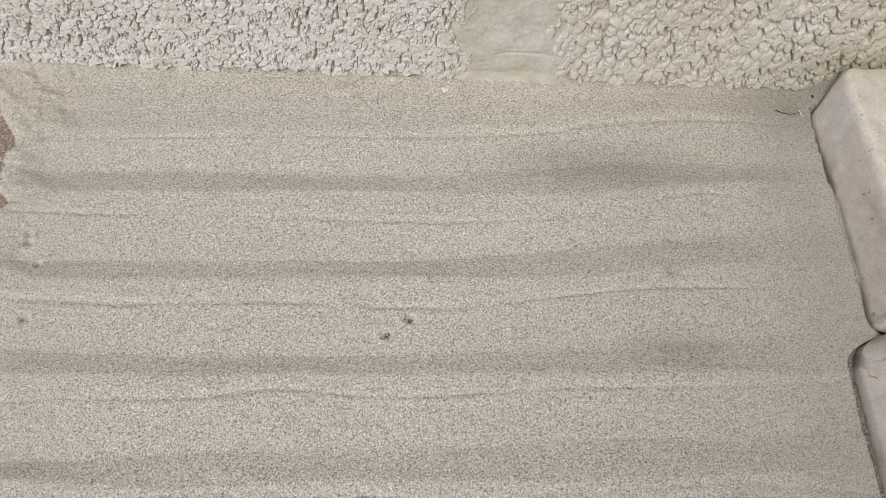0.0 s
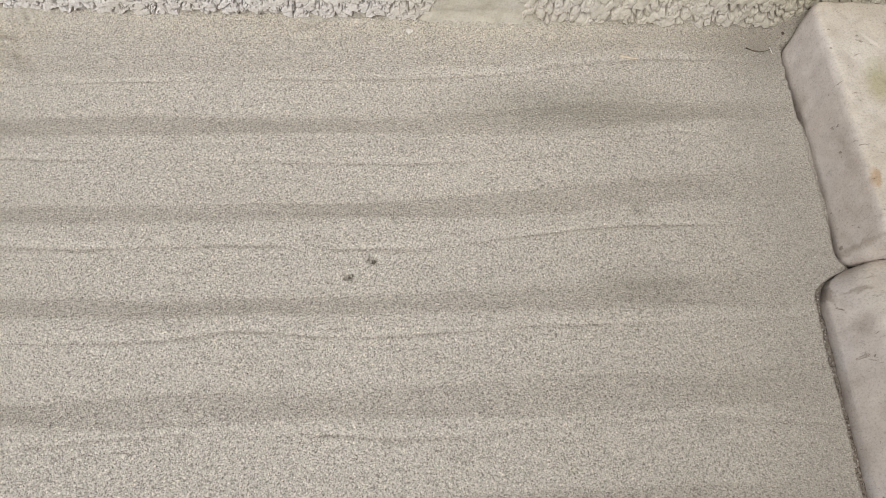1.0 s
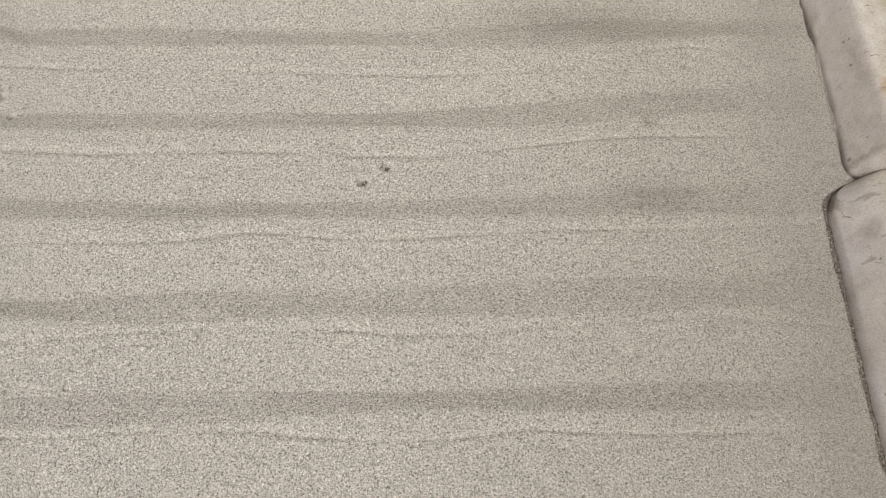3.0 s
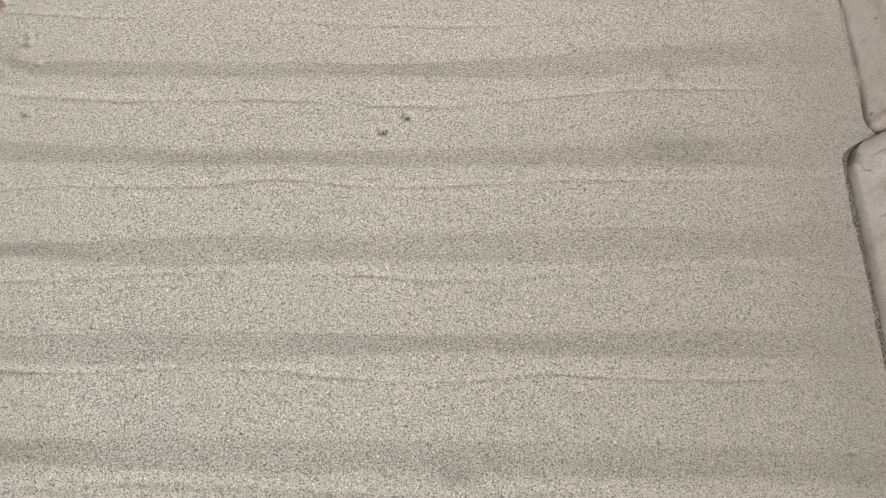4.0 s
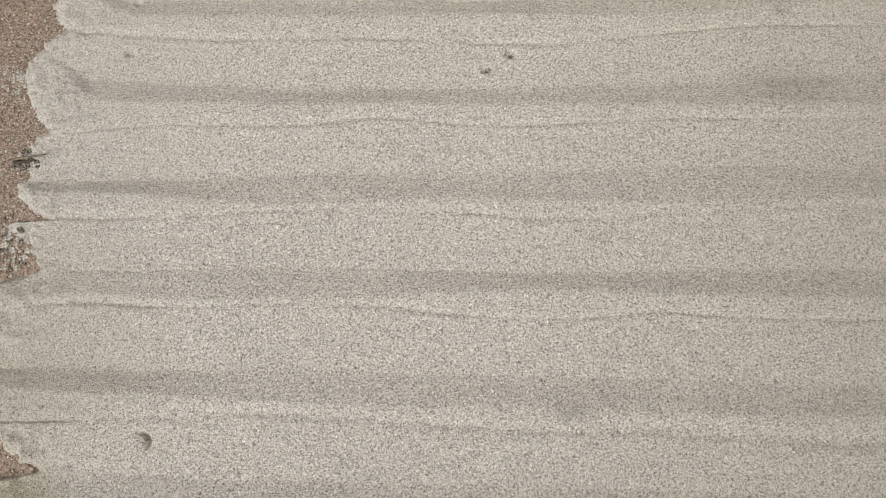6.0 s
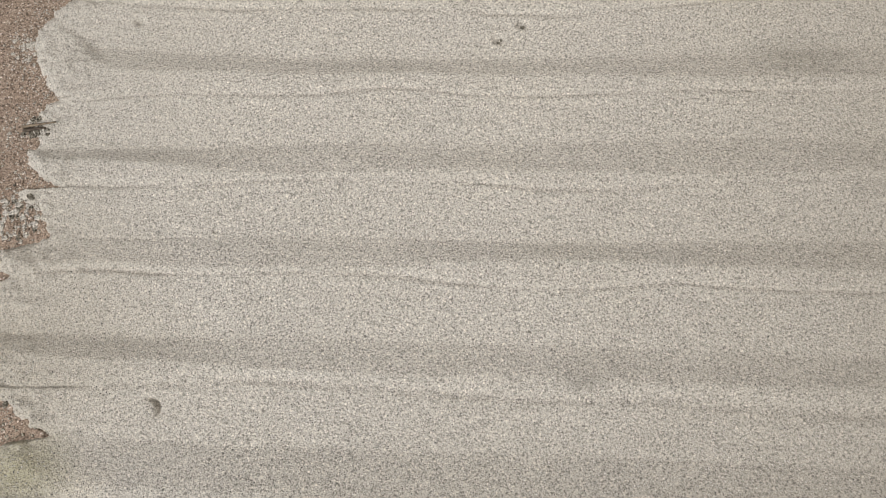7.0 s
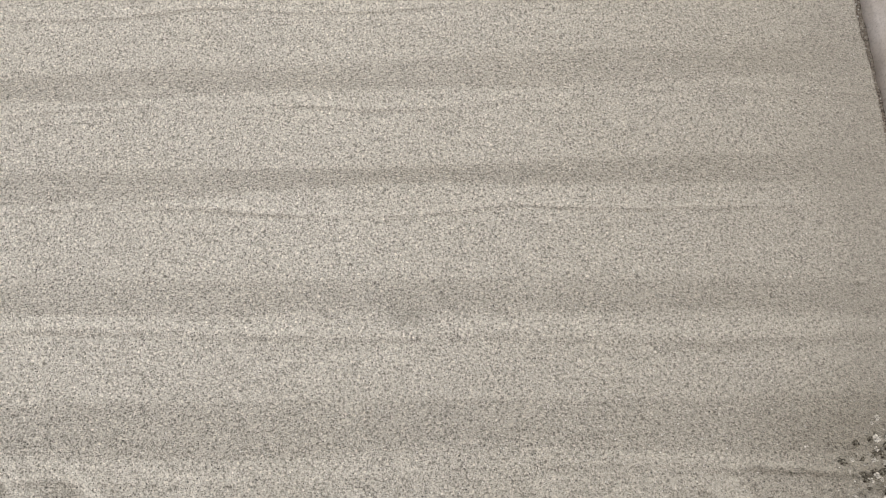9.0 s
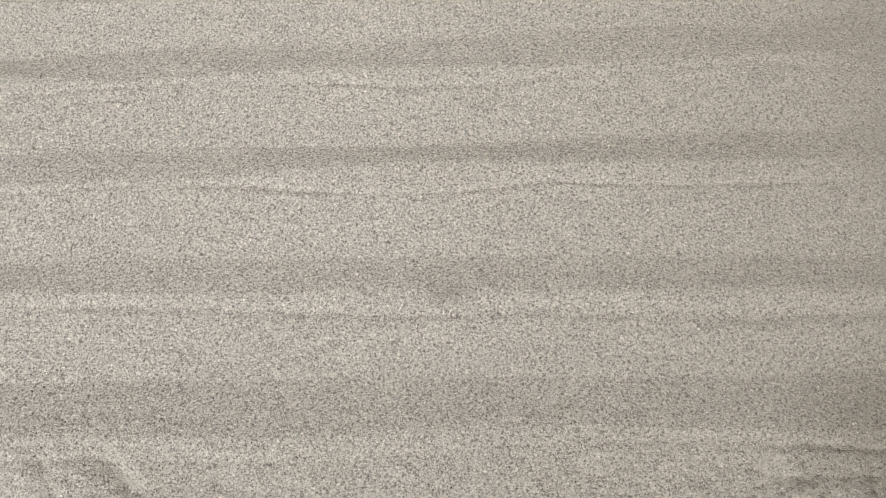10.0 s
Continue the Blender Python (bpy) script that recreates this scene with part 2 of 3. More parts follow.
tone = mix(bn, "MULTIPLY", 1.0, tone, ramp(bn, sv.outputs[0], [(0.31, (0.48, 0.44, 0.40)), (0.375, (1, 1, 1)), (0.62, (1, 1, 1)), (0.75, (1.07, 1.07, 1.07))]))
sc2 = node(bn, "ShaderNodeTexNoise", Scale=13.0, Detail=4.0, Distortion=1.5)
bn.links.new(oc, sc2.inputs["Vector"])
tone = mix(bn, "MULTIPLY", 1.0, tone, ramp(bn, sc2.outputs[0], [(0.34, (0.91, 0.90, 0.885)), (0.48, (1, 1, 1)), (0.66, (1.05, 1.05, 1.05))]))
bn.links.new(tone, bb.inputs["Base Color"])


def plain(name, c1, c2, scale=180.0, rough=0.8):
    mat, nt, b = material(name, rough)
    co = nt.nodes.new("ShaderNodeTexCoord").outputs["Object"]
    n = node(nt, "ShaderNodeTexNoise", Scale=scale, Detail=4.0)
    nt.links.new(co, n.inputs["Vector"])
    nt.links.new(ramp(nt, n.outputs[0], [(0.35, c1), (0.65, c2)]), b.inputs["Base Color"])
    return mat


BARK = plain("dark_twig_bark", (0.05, 0.04, 0.03), (0.13, 0.10, 0.075))
TWIG = plain("dry_brown_twig", (0.13, 0.10, 0.07), (0.30, 0.24, 0.17))
STRAW = plain("dry_straw", (0.56, 0.47, 0.34), (0.70, 0.62, 0.49))
SHELL = plain("white_chip", (0.66, 0.62, 0.55), (0.82, 0.79, 0.74))


# ---- helpers for meshes ----
def part(name, bm, mat, parent=None, label=""):
    me = bpy.data.meshes.new(name)
    bm.to_mesh(me)
    bm.free()
    me.shade_smooth()
    me.materials.append(mat)
    ob = new(name, me)
    ob.parent = parent
    return tagged(ob, label)


def mesh_object(name, verts, faces, mat, smooth=True):
    me = bpy.data.meshes.new(name)
    me.from_pydata(verts, [], faces)
    if smooth:
        me.shade_smooth()
    me.materials.append(mat)
    return new(name, me)


def smooth01(a):
    a = np.clip(a, 0, 1)
    return a * a * (3 - 2 * a)


RNG = np.random.RandomState(7)
LATTICE = RNG.rand(512, 512)


def vnoise(x, y):
    """Smooth value noise, 0 to 1, one cell a unit."""
    xi, yi = np.floor(x).astype(int), np.floor(y).astype(int)
    fx, fy = smooth01(x - xi), smooth01(y - yi)
    a, b = LATTICE[xi % 512, yi % 512], LATTICE[(xi + 1) % 512, yi % 512]
    c, d = LATTICE[xi % 512, (yi + 1) % 512], LATTICE[(xi + 1) % 512, (yi + 1) % 512]
    return (a * (1 - fx) + b * fx) * (1 - fy) + (c * (1 - fx) + d * fx) * fy


def fbm(x, y, octaves=4):
    total, amp, norm = 0.0, 1.0, 0.0
    for o in range(octaves):
        total, norm = total + amp * (vnoise(x * 2 ** o + 17 * o, y * 2 ** o + 31 * o) - 0.5), norm + amp
        amp *= 0.5
    return total / norm


def sheet(name, xs, ys, height, mat):
    gx, gy = np.meshgrid(xs, ys)
    gz = height(gx, gy)
    verts = np.stack([gx, gy, gz], -1).reshape(-1, 3)
    nx, ny = len(xs), len(ys)
    i = (np.arange(ny - 1)[:, None] * nx + np.arange(nx - 1)[None, :]).ravel()
    faces = np.stack([i, i + 1, i + nx + 1, i + nx], -1)
    return mesh_object(name, verts.tolist(), faces.tolist(), mat)


# ---- the sand: strokes of a float, each a shallow trough with a raised edge ----
KNOTS = np.linspace(-0.56, 1.04, 11)
STROKES = []


def stroke(shade, lip, crease, lift=1.0, notch=1.0, end=-0.50):
    """One pass of the float: where its flat begins to rise, its raised lip and the crease beyond, at the knots from the soil to the kerb."""
    STROKES.append((np.array(shade), np.array(lip), np.array(crease), lift, notch, end))


stroke((1.184, 1.190, 1.196, 1.205, 1.212, 1.216, 1.225, 1.239, 1.268, 1.283, 1.278),
       (1.137, 1.143, 1.149, 1.158, 1.165, 1.169, 1.178, 1.192, 1.221, 1.236, 1.231),
       (1.116, 1.122, 1.128, 1.137, 1.144, 1.148, 1.157, 1.171, 1.200, 1.215, 1.210), 0.38, 0.9)
stroke((1.034, 1.041, 1.053, 1.057, 1.057, 1.060, 1.071, 1.088, 1.105, 1.108, 1.112),
       (0.993, 0.995, 1.001, 1.005, 1.013, 1.018, 1.021, 1.022, 1.040, 1.062, 1.069),
       (0.945, 0.950, 0.951, 0.959, 0.957, 0.957, 0.961, 0.973, 1.006, 1.042, 1.017), 1.1, 0.9)
stroke((0.844, 0.852, 0.858, 0.862, 0.870, 0.873, 0.887, 0.907, 0.927, 0.948, 0.964),
       (0.812, 0.812, 0.815, 0.820, 0.828, 0.837, 0.841, 0.848, 0.864, 0.886, 0.891),
       (0.773, 0.773, 0.769, 0.778, 0.783, 0.780, 0.784, 0.808, 0.832, 0.840, 0.836), 1.0, 1.0)
stroke((0.681, 0.679, 0.676, 0.678, 0.681, 0.688, 0.698, 0.710, 0.724, 0.740, 0.756),
       (0.641, 0.633, 0.637, 0.636, 0.648, 0.651, 0.658, 0.663, 0.671, 0.676, 0.681),
       (0.562, 0.584, 0.594, 0.601, 0.622, 0.614, 0.622, 0.638, 0.647, 0.653, 0.664), 1.0, 1.0, -0.53)
stroke((0.476, 0.484, 0.492, 0.507, 0.517, 0.520, 0.530, 0.550, 0.558, 0.561, 0.579),
       (0.449, 0.456, 0.452, 0.448, 0.465, 0.470, 0.475, 0.482, 0.492, 0.502, 0.515),
       (0.406, 0.412, 0.421, 0.439, 0.448, 0.448, 0.445, 0.460, 0.476, 0.487, 0.480), 1.0, 0.9, -0.60)
stroke((0.311, 0.320, 0.329, 0.342, 0.345, 0.349, 0.353, 0.364, 0.373, 0.380, 0.391),
       (0.264, 0.276, 0.278, 0.285, 0.294, 0.312, 0.322, 0.322, 0.326, 0.331, 0.334),
       (0.246, 0.264, 0.264, 0.276, 0.283, 0.274, 0.275, 0.293, 0.292, 0.297, 0.303), 1.0, 0.75, -0.60)
stroke((0.150, 0.156, 0.160, 0.169, 0.174, 0.177, 0.183, 0.185, 0.190, 0.192, 0.192),
       (0.123, 0.118, 0.122, 0.119, 0.122, 0.128, 0.133, 0.134, 0.141, 0.144, 0.140),
       (0.064, 0.070, 0.088, 0.100, 0.099, 0.098, 0.100, 0.109, 0.105, 0.108, 0.120), 0.95, 0.6, -0.64)
stroke((-0.010, -0.006, -0.004, -0.001, 0.005, 0.010, 0.017, 0.020, 0.020, 0.029, 0.041),
       (-0.081, -0.077, -0.073, -0.072, -0.069, -0.065, -0.051, -0.044, -0.042, -0.042, -0.040),
       (-0.108, -0.106, -0.103, -0.102, -0.098, -0.092, -0.080, -0.066, -0.059, -0.058, -0.064), 1.0, 0.4, -0.47)
stroke((-0.160,) * 11, (-0.210,) * 11, (-0.250,) * 11, 0.5, 0.3, -0.46)

# where each crease is cut deepest: along it, half its length, and how deep
BOLD = [((-0.20, 0.20, 1.3), (0.32, 0.30, 1.6), (0.80, 0.14, 1.6)), ((-0.36, 0.10, 2.1), (0.30, 0.19, 2.2)), ((-0.17, 0.13, 1.7), (0.05, 0.10, 2.3), (0.30, 0.09, 2.1), (0.72, 0.20, 1.5)),
        ((0.08, 0.12, 2.0), (-0.40, 0.07, 2.1), (0.36, 0.09, 1.3), (0.75, 0.20, 1.1)), ((-0.44, 0.09, 2.1), (0.40, 0.12, 0.9)), ((-0.36, 0.12, 2.1), (0.20, 0.07, 1.6)), ((-0.05, 0.05, 1.1), (0.22, 0.08, 1.1)), (), ()]
# points where the brown soil cuts into the edge of the layer: along it, how far in, and how far the scallop after it bulges out
CUSPS = [(1.40, -0.63, 0.0), (1.25, -0.61, 0.0), (1.100, -0.506, 0.030), (0.970, -0.490, 0.050), (0.785, -0.526, 0.058), (0.576, -0.515, 0.055),
         (0.406, -0.489, 0.0), (0.396, -0.558, 0.010), (0.370, -0.514, 0.0), (0.318, -0.494, 0.0), (0.284, -0.562, 0.012), (0.245, -0.537, 0.030),
         (0.066, -0.528, 0.0), (-0.006, -0.432, 0.0), (-0.022, -0.488, 0.03), (-0.17, -0.46, 0.04), (-0.60, -0.47, 0.04)]


def soil_edge(y):
    """Where the grey layer ends on the soil: a scalloped line."""
    edge = np.full_like(y, -0.55)
    for (ya, xa, bulge), (yb, xb, _) in zip(CUSPS, CUSPS[1:]):
        u = np.clip((ya - y) / (ya - yb), 0, 1)
        edge = np.where((y <= ya) & (y > yb), xa + (xb - xa) * u - bulge * (1 - np.abs(2 * u - 1) ** 2.0) ** 0.7, edge)
    return edge


def along(row, x):
    """A smooth curve through the knots."""
    u = np.clip((x - KNOTS[0]) / (KNOTS[1] - KNOTS[0]), 0, len(KNOTS) - 1.001)
    i = u.astype(int)
    f = u - i
    p = np.array([row[0], *row, row[-1]])
    a, b, c, d = p[i], p[i + 1], p[np.minimum(i + 2, len(p) - 1)], p[np.minimum(i + 3, len(p) - 1)]
    return b + 0.5 * f * (c - a + f * (2 * a - 5 * b + 4 * c - d + f * (3 * (b - c) + d - a)))


def bend(d, soft):
    """0 below zero and d above it, rounded over the width soft."""
    return soft * np.logaddexp(0.0, d / soft)


DENTS = [(0.262, 0.729, 0.009, 0.010), (0.303, 0.760, 0.009, 0.008), (-0.401, 0.737, 0.008, 0.008), (-0.199, 0.343, 0.004, 0.006),
         (0.085, 0.559, 0.0035, 0.004), (0.794, 0.871, 0.013, 0.003), (-0.434, 0.890, 0.008, 0.009), (-0.436, 0.905, 0.007, 0.007), (-0.404, 0.843, 0.006, 0.007),
         (0.347, 1.045, 0.004, -0.002), (1.038, 0.190, 0.005, 0.004)]


KERB_TURN = 0.045   # the kerb runs a little askew to the wall


def foot_distance(x, y, x0, y0, x1, y1, corner, turn=KERB_TURN):
    """How far a place lies outside a block with rounded corners."""
    x = x - turn * (y1 - y)
    dx = np.abs(x - (x0 + x1) / 2) - (x1 - x0) / 2 + corner
    dy = np.abs(y - (y0 + y1) / 2) - (y1 - y0) / 2 + corner
    return np.hypot(np.maximum(dx, 0), np.maximum(dy, 0)) + np.minimum(np.maximum(dx, dy), 0) - corner


def sand_height(x, y):
    yy = y + 0.003 * fbm(x * 9, y * 9 + 40, 3) + 0.0016 * fbm(x * 46, y * 30, 2)
    z, cut = np.zeros_like(x), np.zeros_like(x)
    start = np.full_like(x, 1.32)
    for k, (shade, lip, crease, lift, notch, end) in enumerate(STROKES):
        shade, lip, crease = along(shade, x), along(lip, x), along(crease, x)
        fade = 1.0 - (0.30 if k in (6, 7) else 0.75) * smooth01((x - 0.84) / 0.24)
        lip = np.maximum(lip, crease + 0.008)
        shade = np.maximum(shade, lip + 0.014)
        start = np.maximum(start, shade + 0.02)
        amp = fade * (0.72 + 0.56 * vnoise(x * 3 + 9 * k, x * 0 + k)) * lift
        # the flat falls a little, the far side of the ridge climbs to the lip, the near side drops to the crease
        s, at_shade, at_lip, at_crease = start - yy, start - shade, start - lip, start - crease
        low, high = 0.0090 * amp, 0.0037 * amp
        if k == 6:
            high = high * (0.55 + 0.85 * smooth01((x - 0.36) / 0.06))
            low = low * (1 + 0.35 * smooth01((0.05 - x) / 0.3))
        high = np.minimum(high, (0.22 if k == 7 else 0.12) * (at_crease - at_lip))
        flat, climb, drop = low / at_shade, (low + high) / (at_lip - at_shade), high / (at_crease - at_lip)
        form = -flat * s + (flat + climb) * bend(s - at_shade, 0.0030) - (climb + drop) * bend(s - at_lip, 0.0018)
        v = np.clip(s / at_lip, 0, 1)
        left = smooth01((x - end - 0.07 * (2 * v - 1) ** 2) / 0.06)
        form = form * left + 0.0045 * (1 - left)
        inside = (yy <= start) & (yy > crease)
        z = np.where(inside, form, z)
        # the crease: a thin broken line of loose grains
        hit = np.clip(1.6 * vnoise(x * 7 + 5 * k, x * 0 + 3 * k) - 0.22 + 1.6 * fbm(x * 60, y * 60, 2), 0.0, 1.5) * notch * (0.3 + 0.7 * fade)
        for at, reach, deep in BOLD[k]:
            hit = hit + (deep - hit) * np.exp(-((x - at) / reach) ** 4) * (0.62 + 1.5 * fbm(x * 38 + k, y * 0, 3))
        wide = 0.0028 + 0.003 * vnoise(x * 8 + 3 * k, x * 0 + 50)
        if k == 6:
            broad = 0.55 * smooth01((x + 0.34) / 0.16) + 0.45 * smooth01((x - 0.48) / 0.12)
            wide, hit = wide + 0.0075 * broad, hit + 1.1 * broad * fade
        d = yy - crease + 0.0050 * fbm(x * 110, y * 110, 3)
        cut = cut + 0.0023 * hit * np.where(d > 0, np.exp(-(d / (1.5 * wide)) ** 2), np.exp(-(d / wide) ** 2))
        # a faint scored line where the rise begins
        score = smooth01((vnoise(x * 5 + 13 * k, x * 0 + 70 + k) - 0.42) / 0.2) * (0.6 + 1.2 * fbm(x * 60 + 5, y * 60, 2))
        cut = cut + 0.0010 * score * fade * np.exp(-((yy - shade + 0.003 * fbm(x * 40, x * 0 + k, 2)) / 0.0028) ** 2)
        start = crease
    z = z - cut
    # between strokes: wandering secondary lines
    z += 0.0014 * (1.0 - 0.75 * smooth01((x - 0.84) / 0.24)) * fbm(x * 2.0 + 3, y * 60, 3)
    z += 0.0009 * fbm(x * 26, y * 26, 3) + 0.0005 * fbm(x * 120, y * 120, 2)
    for cx, cy, r, depth in DENTS:
        q = ((x - cx) ** 2 + (y - cy) ** 2) / r ** 2
        z -= depth * np.exp(-q * 1.2) - 0.10 * depth * np.exp(-(np.sqrt(q) - 1.8) ** 2 * 3)
    # a crescent mark
    a = np.arctan2(y - 0.039, x + 0.262)
    rr = np.hypot(x + 0.262, y - 0.044)
    z -= 0.019 * np.exp(-((rr - 0.018) / 0.0030) ** 2) * np.exp(-((a - 0.75) / 0.70) ** 2)
    z += 0.001 * np.exp(-((rr - 0.004) / 0.008) ** 2)
    # a slanting hollow beside the trodden near edge
    u, w = (x - 0.006) * 0.78 - (y + 0.113) * 0.62, (x - 0.006) * 0.62 + (y + 0.113) * 0.78
    z -= 0.010 * np.exp(-(u / 0.042) ** 4) * np.where(w > 0, np.exp(-(w / 0.010) ** 2), np.exp(-(w / 0.022) ** 2))
    # cement crumbs along the foot of the wall, and the swept strip
    foot = smooth01((y - 1.250) / 0.055)
    z += foot * (0.006 + 0.008 * fbm(x * 18, y * 18, 3))
    m = np.exp(-((y - 1.255 - 0.035 * smooth01((x - 0.12) / 0.09)) / 0.008) ** 2) * smooth01((x - 0.10) / 0.03) * smooth01((0.32 - x) / 0.06)
    z += 0.006 * m
    trodden = smooth01((-0.39 - x) / 0.08) * smooth01((y - 1.09) / 0.07)
    z += trodden * (0.012 * fbm(x * 34, y * 34, 4) + 0.003)
    # lumpy ground towards the near edge, crumbs in the near corner
    rough = smooth01((-0.068 - y) / 0.035) * (0.45 + 0.45 * smooth01((np.abs(x - 0.38) - 0.32) / 0.15) + 0.45 * smooth01((x - 0.70) / 0.12))
    z += rough * (0.022 * fbm(x * 16, y * 16 + 8, 4) + 0.016 * np.abs(fbm(x * 34, y * 34 + 5, 3)) - 0.003)
    corner = smooth01((x - 0.92) / 0.12) * smooth01((0.0 - y) / 0.05)
    z += corner * 0.022 * np.abs(fbm(x * 50, y * 50, 3)) - corner * 0.007
    z -= 0.0042 * np.exp(-((y + 0.060 + 0.012 * fbm(x * 30, y * 0, 2)) / 0.005) ** 2) * smooth01((x - 0.78) / 0.12) * (0.5 + vnoise(x * 40, y * 40))
    # heaped, broken edge on the soil
    patch = np.exp(-(((x + 0.545) / 0.06) ** 2 + ((y - 0.343) / 0.055) ** 2)) + 0.35 * np.exp(-(((x + 0.45) / 0.07) ** 2 + ((y - 0.01) / 0.06) ** 2))
    ragged = soil_edge(y) - 0.024 + 0.018 * fbm(x * 14, y * 24, 3) + (0.018 + 0.040 * patch) * fbm(x * 60, y * 60, 2) + 0.010 * fbm(x * 170, y * 170, 2)
    s = (x - ragged) / 0.055
    crumb = smooth01((-0.42 - x) / 0.06)
    z += crumb * (0.008 * fbm(x * 50, y * 50, 3))
    z += patch * 0.03 * fbm(x * 55, y * 55 + 3, 3)
    rim = np.exp(-((s - 0.75) / 0.5) ** 2) * 0.0025
    z = np.where(s < 0, -0.022, -0.022 + (z + 0.022 + rim) * smooth01(s) ** 0.55)
    out = np.minimum(y + 0.42 + 0.07 * fbm(x * 7, y * 7 + 30, 3), 1.36 - x + 0.06 * fbm(x * 7 + 9, y * 7, 3))
    z = -0.030 + (z + 0.030) * smooth01(out / 0.07) ** 0.6
    # sand sloping away into a gap along the foot of the second kerb block, round its corner
    d2 = foot_distance(x, y, 1.110, 0.20, 1.46, 0.752, 0.066)
    wide = 0.0185 - 0.002 * np.exp(-((y - 0.69) / 0.035) ** 2) + 0.004 * fbm(y * 9, x * 0 + 3, 3) + 0.003 * fbm(y * 60, x * 60, 2)
    z -= 0.032 * smooth01((wide * smooth01((0.758 - y) / 0.055) - d2) / 0.007) * smooth01((0.757 - y) / 0.01)
    d1 = foot_distance(x, y, 1.129, 0.760, 1.47, 1.285, 0.032, 0.056)
    low = smooth01((0.88 - y) / 0.09)
    z -= 0.008 * smooth01((0.010 - d1) / 0.009) * low + 0.034 * smooth01((0.0025 - d1) / 0.003) * low
    # cement dust heaped into the corner of wall and block
    z += 0.062 * smooth01((x - 1.100) / 0.075) * smooth01((y - 1.224) / 0.055) * smooth01((1.215 - x) / 0.03)
    first = smooth01((y - 0.84) / 0.04) * smooth01((1.256 - y) / 0.012) * (0.30 + 0.70 * smooth01((y - 1.04) / 0.08)) * (0.55 + 0.8 * vnoise(y * 26, x * 0 + 8))
    z -= 0.028 * first * smooth01((0.0065 + 0.008 * fbm(y * 40, x * 0, 2) - d1) / 0.004)
    return z


def soil_height(x, y):
    near = smooth01((x - soil_edge(y) - 0.018) / 0.02) * smooth01((1.27 - x) / 0.06) * smooth01((y + 0.34) / 0.08) * smooth01((1.60 - y) / 0.15)
    bed = smooth01((x - 1.055) / 0.025) * smooth01((0.752 - y) / 0.02) * smooth01((y + 0.05) / 0.05)
    gap = smooth01((0.002 - foot_distance(x, y, 1.110, 0.20, 1.46, 0.752, 0.066)) / 0.004) * bed
    flat = -0.0075 - 0.038 * near
    return flat + (-0.0125 - flat) * bed - 0.03 * gap + 0.004 * fbm(x * 14, y * 14, 3) + 0.0018 * fbm(x * 90, y * 90, 2)


fx = np.arange(-0.86, -0.34, 0.004)
fy = np.concatenate([np.arange(-0.52, -0.20, 0.012), np.arange(-0.20, 1.34, 0.004)])
far = np.array([0.05, 0.12, 0.25, 0.5, 1.0, 2.0, 4.0, 8.0, 16.0, 32.0, 60.0])
soil_x = np.concatenate([fx[0] - far[::-1], fx, np.arange(-0.30, 1.06, 0.08), np.arange(1.06, 1.15, 0.0025), np.arange(1.15, 1.48, 0.012), 1.5 + far])
soil_y = np.concatenate([fy[0] - far[::-1], fy, fy[-1] + far])
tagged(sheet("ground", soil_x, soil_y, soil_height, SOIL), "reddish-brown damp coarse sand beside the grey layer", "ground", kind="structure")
STEP = 0.003
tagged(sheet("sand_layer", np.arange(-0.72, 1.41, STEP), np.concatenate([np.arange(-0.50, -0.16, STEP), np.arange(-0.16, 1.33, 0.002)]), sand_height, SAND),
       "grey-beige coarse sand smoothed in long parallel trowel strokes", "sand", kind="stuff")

# loose grains lying on the sand
N = 70000
px, py = RNG.uniform(-0.60, 1.12, N), RNG.uniform(-0.16, 1.31, N)
pz = sand_height(px, py)
keep = (pz > -0.016) & (RNG.rand(N) > 0.85 * smooth01((px - 0.60) / 0.35))
px, py, pz = px[keep], py[keep], pz[keep]
r = 0.0008 + 0.0009 * RNG.rand(len(px)) ** 2
octa = np.array([(1, 0, 0), (0, 1, 0), (-1, 0, 0), (0, -1, 0), (0, 0, 0.8), (0, 0, -0.8)])
turn = RNG.uniform(0, 6.28, len(px))
ca, sa = np.cos(turn), np.sin(turn)
shape = octa[None] * (0.7 + 0.6 * RNG.rand(len(px), 6, 1))
vx = shape[..., 0] * ca[:, None] - shape[..., 1] * sa[:, None]
vy = shape[..., 0] * sa[:, None] + shape[..., 1] * ca[:, None]
gv = np.stack([px[:, None] + vx * r[:, None], py[:, None] + vy * r[:, None], pz[:, None] + (shape[..., 2] + 0.15) * r[:, None]], -1).reshape(-1, 3)
tri = np.array([(0, 1, 4), (1, 2, 4), (2, 3, 4), (3, 0, 4), (1, 0, 5), (2, 1, 5), (3, 2, 5), (0, 3, 5)])
gf = (np.arange(len(px))[:, None, None] * 6 + tri[None]).reshape(-1, 3)
tagged(mesh_object("sand_grains", gv.tolist(), gf.tolist(), island_grains(), False), "loose coarse grains, dark and pale, lying on the sand", "sand", kind="stuff")


